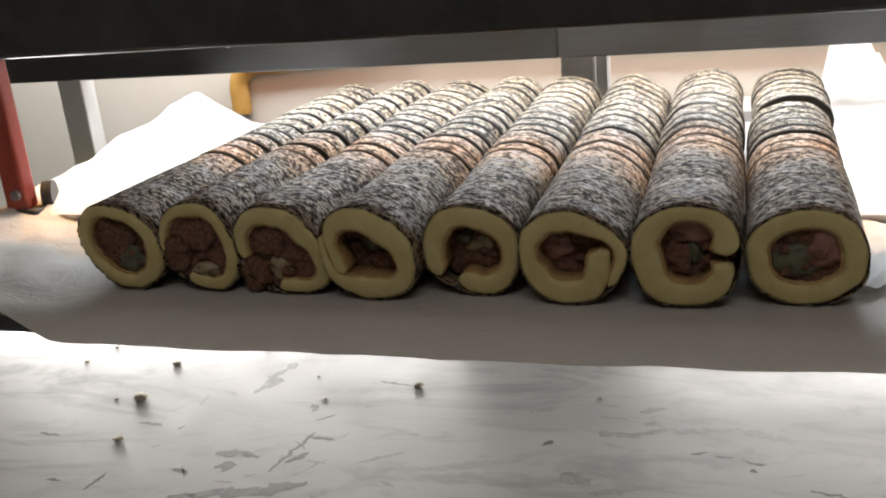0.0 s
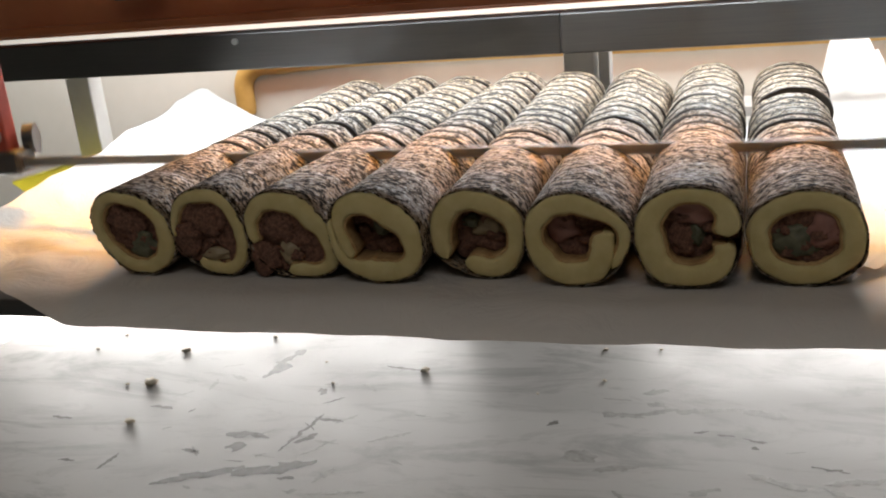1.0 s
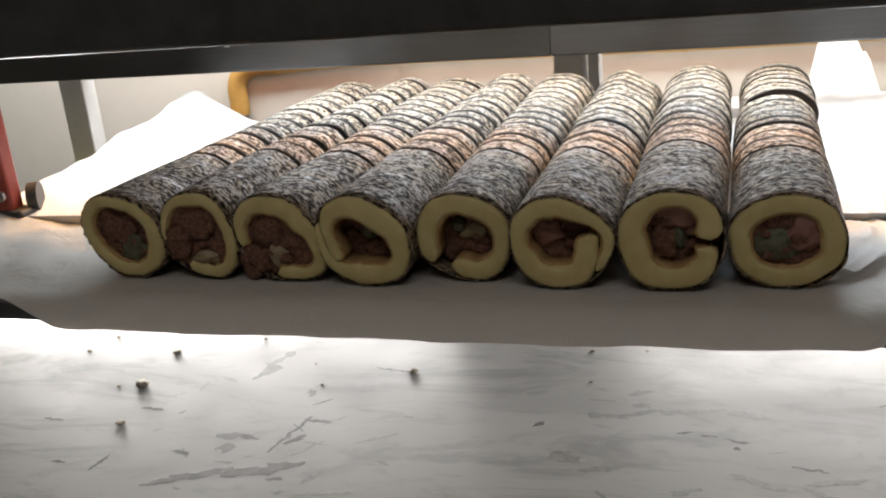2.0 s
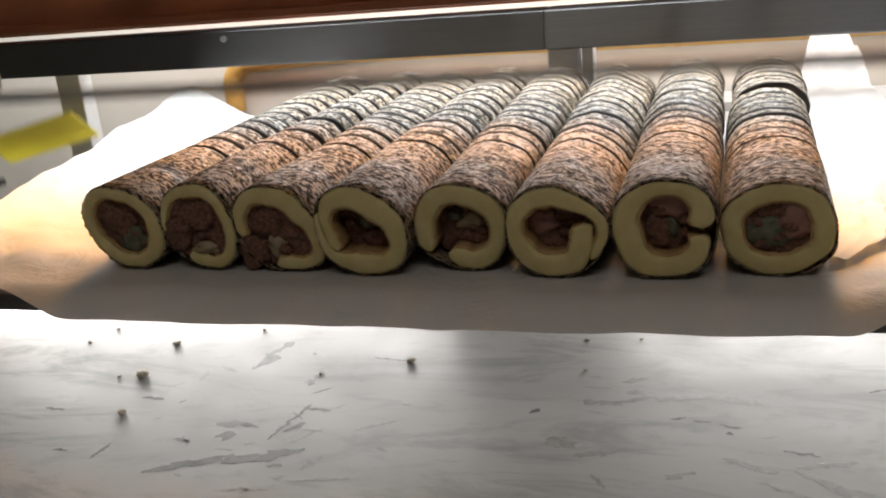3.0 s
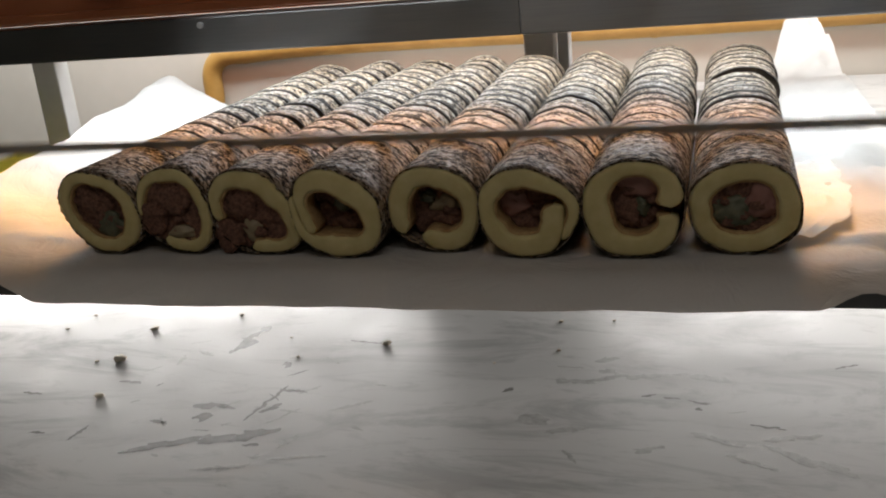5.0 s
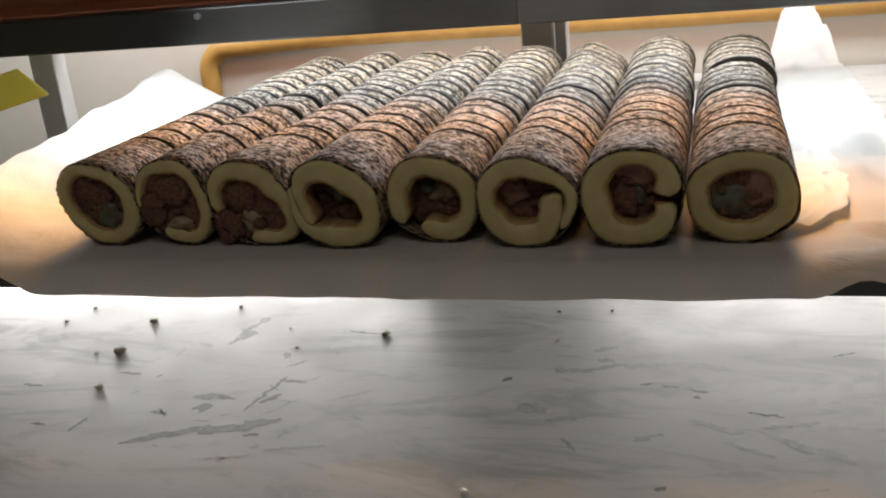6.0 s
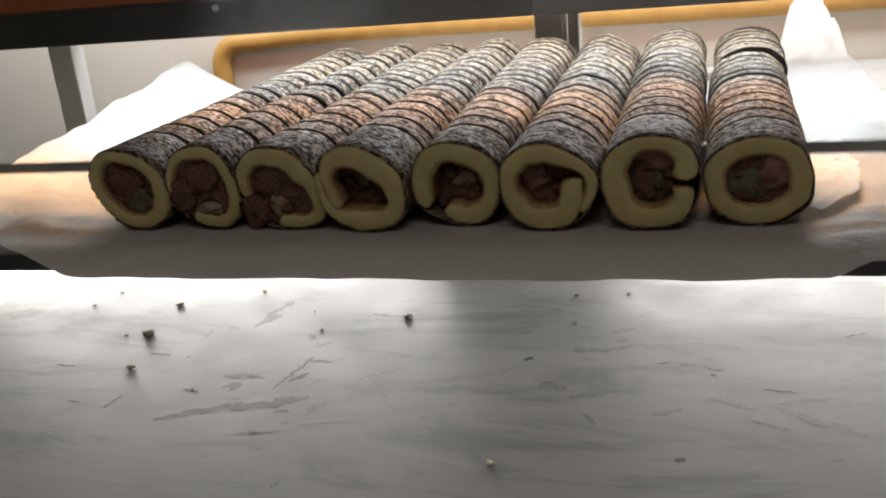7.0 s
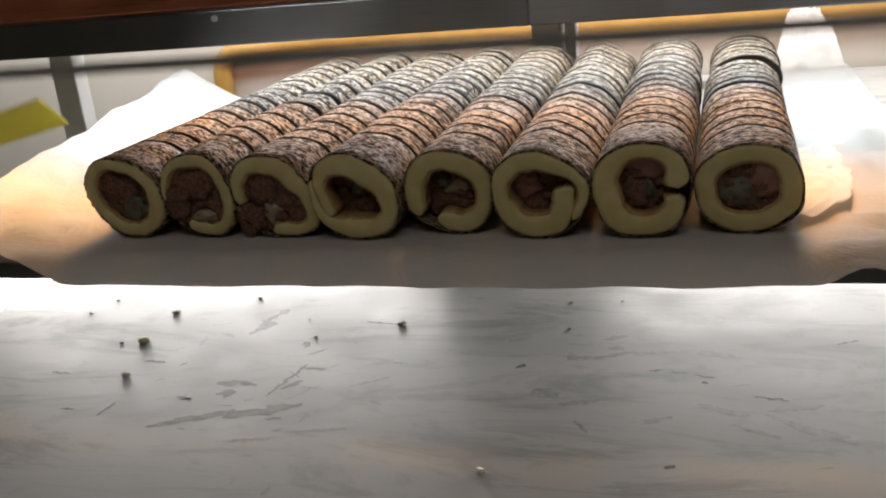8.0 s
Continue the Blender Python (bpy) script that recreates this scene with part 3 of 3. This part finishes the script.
for index, roll in enumerate(ROLLS):
    top = thing("seaweed_roll", (roll.x, 0, 0.0015), LABELS[index], "cake roll", "rolls on the tray")
    block = part("front_end", strip([roll.inner(2 * math.pi * i / 40, 0.024) for i in range(41)], [roll.inner(2 * math.pi * i / 40, 0.0255) for i in range(41)], 0.03, FRESH[0] - 0.001),
                 CAKE, top, "uncut front end")
    front_block(roll, FRESH[0] - 0.0002, block)
    for who, nm, mat, bx, bz, sx, sz in BITS:
        if who == index:
            part(nm, lump((bx, roll.front + roll.fill + 0.002, roll.h / 2 + bz), (sx, 0.0042, sz), index * 7 + bx * 900, 0.55, 3), mat, block, smooth=True)
    bm = bmesh.new()
    for k in range(5):
        a, d = rng.uniform(0, 6.28), rng.uniform(0.35, 0.9)
        mid = Vector((roll.hole[0], 0, roll.h / 2 + roll.hole[1]))
        q = mid + (roll.inner(a, 0.016) - mid) * d
        lump((q.x, roll.front + roll.fill + rng.uniform(0.0, 0.003), q.z), (rng.uniform(0.003, 0.006), 0.004, rng.uniform(0.002, 0.005)), k * 3.3 + index, 0.7, 2, bm)
    tagged(part("loose_floss", bm, FLOSS, block, smooth=True), kind="stuff")
    marks = FRESH + OLD + [BACK]
    push = 0.0
    for k, (y0, y1) in enumerate(zip(marks, marks[1:])):
        fresh = k < len(FRESH)
        if y1 - y0 < 0.018:
            y1 = y0 + 0.021
        gap = KERF if not fresh else 0.00005
        lift, side = rng.uniform(-0.0006, 0.0008), rng.uniform(-0.001, 0.001)
        if fresh:
            lift = side = 0.0
        if index == 7 and 0.19 < y0 < 0.21:
            gap += 0.006
        if index == 7 and 0.315 < y0 < 0.335:
            gap, push = gap + 0.022, 0.017
        if index == 7 and y0 > 0.315:
            side += 0.005
        piece = part("slice", body_slice(roll, y0 + gap + (push if gap < 0.01 else 0), y1 + push, lift, side, fresh), [NORI, CAKE, FLOSS, DARK_RIM], top, smooth=False)
        for p in piece.data.polygons:
            p.use_smooth = p.material_index == 0
        unroll(piece, roll, [2 * math.pi * (i % 48) / 48 for i in range(len(piece.data.vertices))])
        MOVING.append((piece, y0))

# ---- the cutter ----
cutter = thing("blade_carriage", (0, 0, 0), "saw blade carriage with red arm and dark cross plate", "slicing blade")


def saw_blade():
    """A steel strip with a toothed lower edge."""
    bm = bmesh.new()
    x0, x1, step = -0.215, 0.80, 0.003
    count = int((x1 - x0) / step)
    top, low = [], []
    for i in range(count * 2 + 1):
        x = x0 + step * i / 2
        low.append((x, 0.0 if i % 2 else 0.0007))
        top.append((x, 0.0095))
    grid = []
    for y in (-0.0007, 0.0007):
        grid.append(([bm.verts.new((x, y, z)) for x, z in low], [bm.verts.new((x, y, z)) for x, z in top]))
    (fl, ft), (bl, bt) = grid
    for i in range(len(low) - 1):
        bm.faces.new((fl[i], fl[i + 1], ft[i + 1], ft[i]))
        bm.faces.new((bl[i + 1], bl[i], bt[i], bt[i + 1]))
        bm.faces.new((ft[i], ft[i + 1], bt[i + 1], bt[i]))
        bm.faces.new((fl[i + 1], fl[i], bl[i], bl[i + 1]))
    for i in (0, -1):
        bm.faces.new((fl[i], ft[i], bt[i], bl[i]))
    return bm


part("blade", saw_blade(), BLADE_STEEL, cutter, "thin toothed steel blade")
part("cross_plate", box(-0.42, 1.0, 0.0, 0.03, 0.155, 0.42, 0.004), BLACK, cutter, "dark cross plate")
# added out of view: keeps the warm light off the rolls when lowered
light_blocker = part("light_block_plate", box(-0.42, 1.0, 0.031, 0.124, 0.255, 0.27, 0.004), BLACK, cutter, "unseen dark plate added to shade the rolls")
for ax in (-0.216, 0.79):
    arm = part("arm", box(ax - 0.012, ax + 0.012, -0.004, 0.014, 0.012, 0.17, 0.003), RED, cutter, "red painted arm")
    part("clamp_foot", box(ax - 0.022, ax + 0.024, -0.008, 0.018, -0.006, 0.016, 0.003), BLACK, arm)
    part("clamp_disc", rod((ax + 0.013, 0.022, 0.021), (ax + 0.022, 0.026, 0.021), 0.0145, 32), BLACK, arm)
    part("bolt", rod((ax + 0.004, -0.008, 0.03), (ax + 0.004, -0.003, 0.03), 0.005, 12), BLADE_STEEL, arm)
guard = part("guard_plate", box(-0.082, 0.078, -0.028, 0.028, -0.002, 0.002, 0.001), SIGN_YELLOW, cutter, "bright yellow guard plate")
part("guard_bracket", box(-0.556, -0.540, 0.031, 0.40, -0.185, -0.175, 0.002), BLACK, cutter)
part("guard_hanger", box(-0.556, -0.540, 0.031, 0.045, -0.174, 0.17, 0.002), BLACK, cutter)
part("hanger_arm", box(-0.556, -0.40, 0.01, 0.03, 0.171, 0.19, 0.002), BLACK, cutter)

# ---- crumbs and smears on the bench ----


def crumb(x, y, size, seed):
    bm = lump((0, 0, size * 0.28), (size, size * 0.8, size * 0.36), seed, 0.6, 2)
    ob = part("crumb", bm, CRUMB)
    ob.location = (x, y, TZ + 0.0002)
    ob.rotation_euler = (0, 0, seed)
    return tagged(ob, "small dry cake crumb on the bench", "crumb", "crumbs on the bench")


for i, (x, y, s) in enumerate([(-0.014, 0.064, 0.0042), (-0.011, 0.004, 0.0062), (0.009, -0.057, 0.004), (0.206, 0.048, 0.004), (0.054, 0.098, 0.0026),
                               (0.339, 0.098, 0.0022), (0.381, 0.102, 0.0016), (0.32, -0.162, 0.0035), (0.14, 0.02, 0.0016), (0.12, 0.055, 0.0014),
                               (-0.09, 0.09, 0.0022), (-0.10, 0.06, 0.002), (-0.03, 0.0, 0.0018), (0.30, 0.02, 0.0014), (0.345, 0.045, 0.0018)]):
    crumb(x, y, s, i + 1.3)


def smear(x, y, long, wide, turn, seed, film):
    """A thin dried film with a ragged outline."""
    bm = bmesh.new()
    n = 72
    rim = []
    for i in range(n):
        a = 2 * math.pi * i / n
        px, py = math.cos(a) * long / 2, math.sin(a) * wide / 2
        for k, size in ((0.9, wide * 1.6), (0.45, wide * 0.5)):
            at = Vector((px / size, py / size, seed))
            px += k * wide * noise.noise(at) * 1.2
            py += k * wide * noise.noise(at + Vector((7.1, 3.3, 1.7))) * 0.7
        rim.append((px, py))
    lo = [bm.verts.new((px, py, 0.0)) for px, py in rim]
    hi = [bm.verts.new((px * 0.94, py * 0.94, 0.00003)) for px, py in rim]
    for i in range(n):
        bm.faces.new((lo[i], lo[(i + 1) % n], hi[(i + 1) % n], hi[i]))
    bm.faces.new(hi)
    bm.faces.new(list(reversed(lo)))
    ob = part("smear", bm, film)
    ob.location = (x, y, TZ + 0.00003)
    ob.rotation_euler = (0, 0, radians(turn))
    return tagged(ob, "thin grey dried smear on the bench top", "smear", "smears on the bench")


# x, y, length, width, turn in degrees
DARK_SMEARS = [(0.084, 0.051, 0.057, 0.011, 85), (0.110, -0.064, 0.033, 0.0083, -5), (0.109, -0.076, 0.016, 0.0094, 78), (0.102, -0.116, 0.065, 0.007, 28),
               (0.150, -0.100, 0.051, 0.0135, 21), (0.147, -0.054, 0.054, 0.0034, 78), (0.153, -0.063, 0.015, 0.006, 53), (0.026, -0.109, 0.021, 0.003, 77),
               (0.136, 0.003, 0.012, 0.008, 59), (0.415, -0.021, 0.009, 0.003, 15), (0.431, -0.023, 0.010, 0.003, -12), (0.450, -0.028, 0.015, 0.003, -19),
               (0.448, -0.037, 0.006, 0.003, 6), (0.493, -0.056, 0.021, 0.0034, -7), (0.319, -0.020, 0.011, 0.0035, 37), (0.188, 0.051, 0.032, 0.0025, -6)]
FAINT_SMEARS = [(0.211, -0.053, 0.032, 0.0032, 31), (0.226, -0.083, 0.016, 0.003, -26), (0.200, -0.123, 0.040, 0.003, 11), (0.185, -0.104, 0.016, 0.006, 59),
                (0.044, 0.010, 0.017, 0.003, 96), (0.061, 0.021, 0.018, 0.0044, -23), (0.153, -0.140, 0.040, 0.004, 15), (0.385, 0.034, 0.016, 0.017, 33)]
SWIRL_SMEARS = [(0.385, 0.012, 0.018, 0.007, -16), (0.368, -0.002, 0.042, 0.008, 18), (0.412, 0.008, 0.062, 0.007, 11), (0.454, 0.008, 0.040, 0.007, -16),
                (0.338, -0.060, 0.019, 0.011, -11), (0.366, -0.071, 0.026, 0.007, 21), (0.462, -0.075, 0.034, 0.006, -24), (0.506, -0.068, 0.032, 0.005, 14),
                (0.514, -0.093, 0.060, 0.009, -29), (0.481, -0.098, 0.034, 0.005, -25), (0.421, -0.089, 0.026, 0.006, 14)]
for i, (x, y, lo, wi, tu) in enumerate(DARK_SMEARS):
    smear(x, y, lo, wi, tu, i * 2.7 + 1, RESIDUE)
for i, (x, y, lo, wi, tu) in enumerate(FAINT_SMEARS + SWIRL_SMEARS):
    smear(x, y, lo, wi, tu, i * 3.1 + 50, FAINT)
drift = random.Random(11)
for i in range(42):
    near = drift.random() < 0.6
    x, y = (drift.gauss(0.12, 0.06), drift.gauss(-0.07, 0.05)) if near else (drift.uniform(-0.1, 0.55), drift.uniform(-0.22, 0.08))
    smear(x, y, drift.uniform(0.006, 0.022), drift.uniform(0.001, 0.004), drift.gauss(22, 30), 160 + i * 1.9, RESIDUE if i % 3 == 0 else FAINT)

# ---- what moves ----
# the blade's lower edge: seconds, place along the rolls, height over the tray
BLADE = [(0, 0.155, 0.0), (0.2, 0.152, 0.002), (0.3, 0.148, 0.071), (0.4, 0.141, 0.130), (0.5, 0.135, 0.20), (0.7, 0.131, 0.205), (0.8, 0.130, 0.165), (0.9, 0.130, 0.089),
         (1.0, 0.130, 0.054), (1.1, 0.130, 0.030), (1.3, 0.130, 0.012), (1.5, 0.130, 0.002), (1.75, 0.130, 0.0), (2.1, 0.127, 0.002), (2.2, 0.123, 0.071), (2.3, 0.116, 0.13),
         (2.4, 0.109, 0.185), (2.7, 0.106, 0.20), (2.9, 0.106, 0.175), (3.0, 0.106, 0.115), (3.1, 0.106, 0.066), (3.2, 0.106, 0.036), (3.35, 0.106, 0.022), (3.5, 0.106, 0.010),
         (3.8, 0.106, 0.001), (4.0, 0.104, 0.010), (4.1, 0.101, 0.070), (4.2, 0.096, 0.125), (4.3, 0.089, 0.185), (4.5, 0.083, 0.20), (4.8, 0.082, 0.175), (4.9, 0.082, 0.115),
         (5.0, 0.082, 0.062), (5.15, 0.082, 0.03), (5.35, 0.082, 0.008), (5.6, 0.082, 0.001), (5.7, 0.080, 0.03), (5.8, 0.077, 0.095), (5.9, 0.070, 0.155), (6.0, 0.063, 0.19), (6.3, 0.058, 0.20),
         (6.65, 0.058, 0.185), (6.8, 0.058, 0.128), (6.9, 0.058, 0.069), (7.0, 0.058, 0.034), (7.1, 0.058, 0.025), (7.3, 0.058, 0.014), (7.5, 0.058, 0.004), (7.7, 0.057, 0.0),
         (7.8, 0.056, 0.012), (7.9, 0.054, 0.072), (8.0, 0.050, 0.126)]
RISE = [(0, 0.0), (1.5, 0.0), (3.5, 0.001), (4.5, 0.004), (6.5, 0.008), (7.0, 0.009), (8.0, 0.007)]


def motions():
    walk(cutter, [(t, pose(0, y, z + 0.001)) for t, y, z in BLADE])
    # the added shading plate slides on the carriage and keeps its place along the rolls
    walk(light_blocker, [(t, pose(0, 0.13 - y, 0)) for t, y, z in BLADE])
    # the guard hangs on a spring and lags behind the blade
    walk(guard, [(t, pose(-0.466, 0.40, -0.155 + 0.036 * max(0.0, min(1.0, (0.2 - z) / 0.08)), -48, -13, 0)) for t, y, z in BLADE])
    at = frame_beam.location.copy()
    walk(frame_beam, [(t, pose(at.x, at.y, at.z + dz)) for t, dz in RISE])
    for piece, y0 in MOVING:
        rows, gone = [(0, pose(0, 0, 0))], 0.0
        for t, y in CUTS:
            if y < y0 + 0.001:
                rows.append((t, pose(0, gone, 0)))
                gone += KERF
                rows.append((t + 0.15, pose(0, gone, 0)))
        rows.append((8, pose(0, gone, 0)))
        walk(piece, rows)


motions()
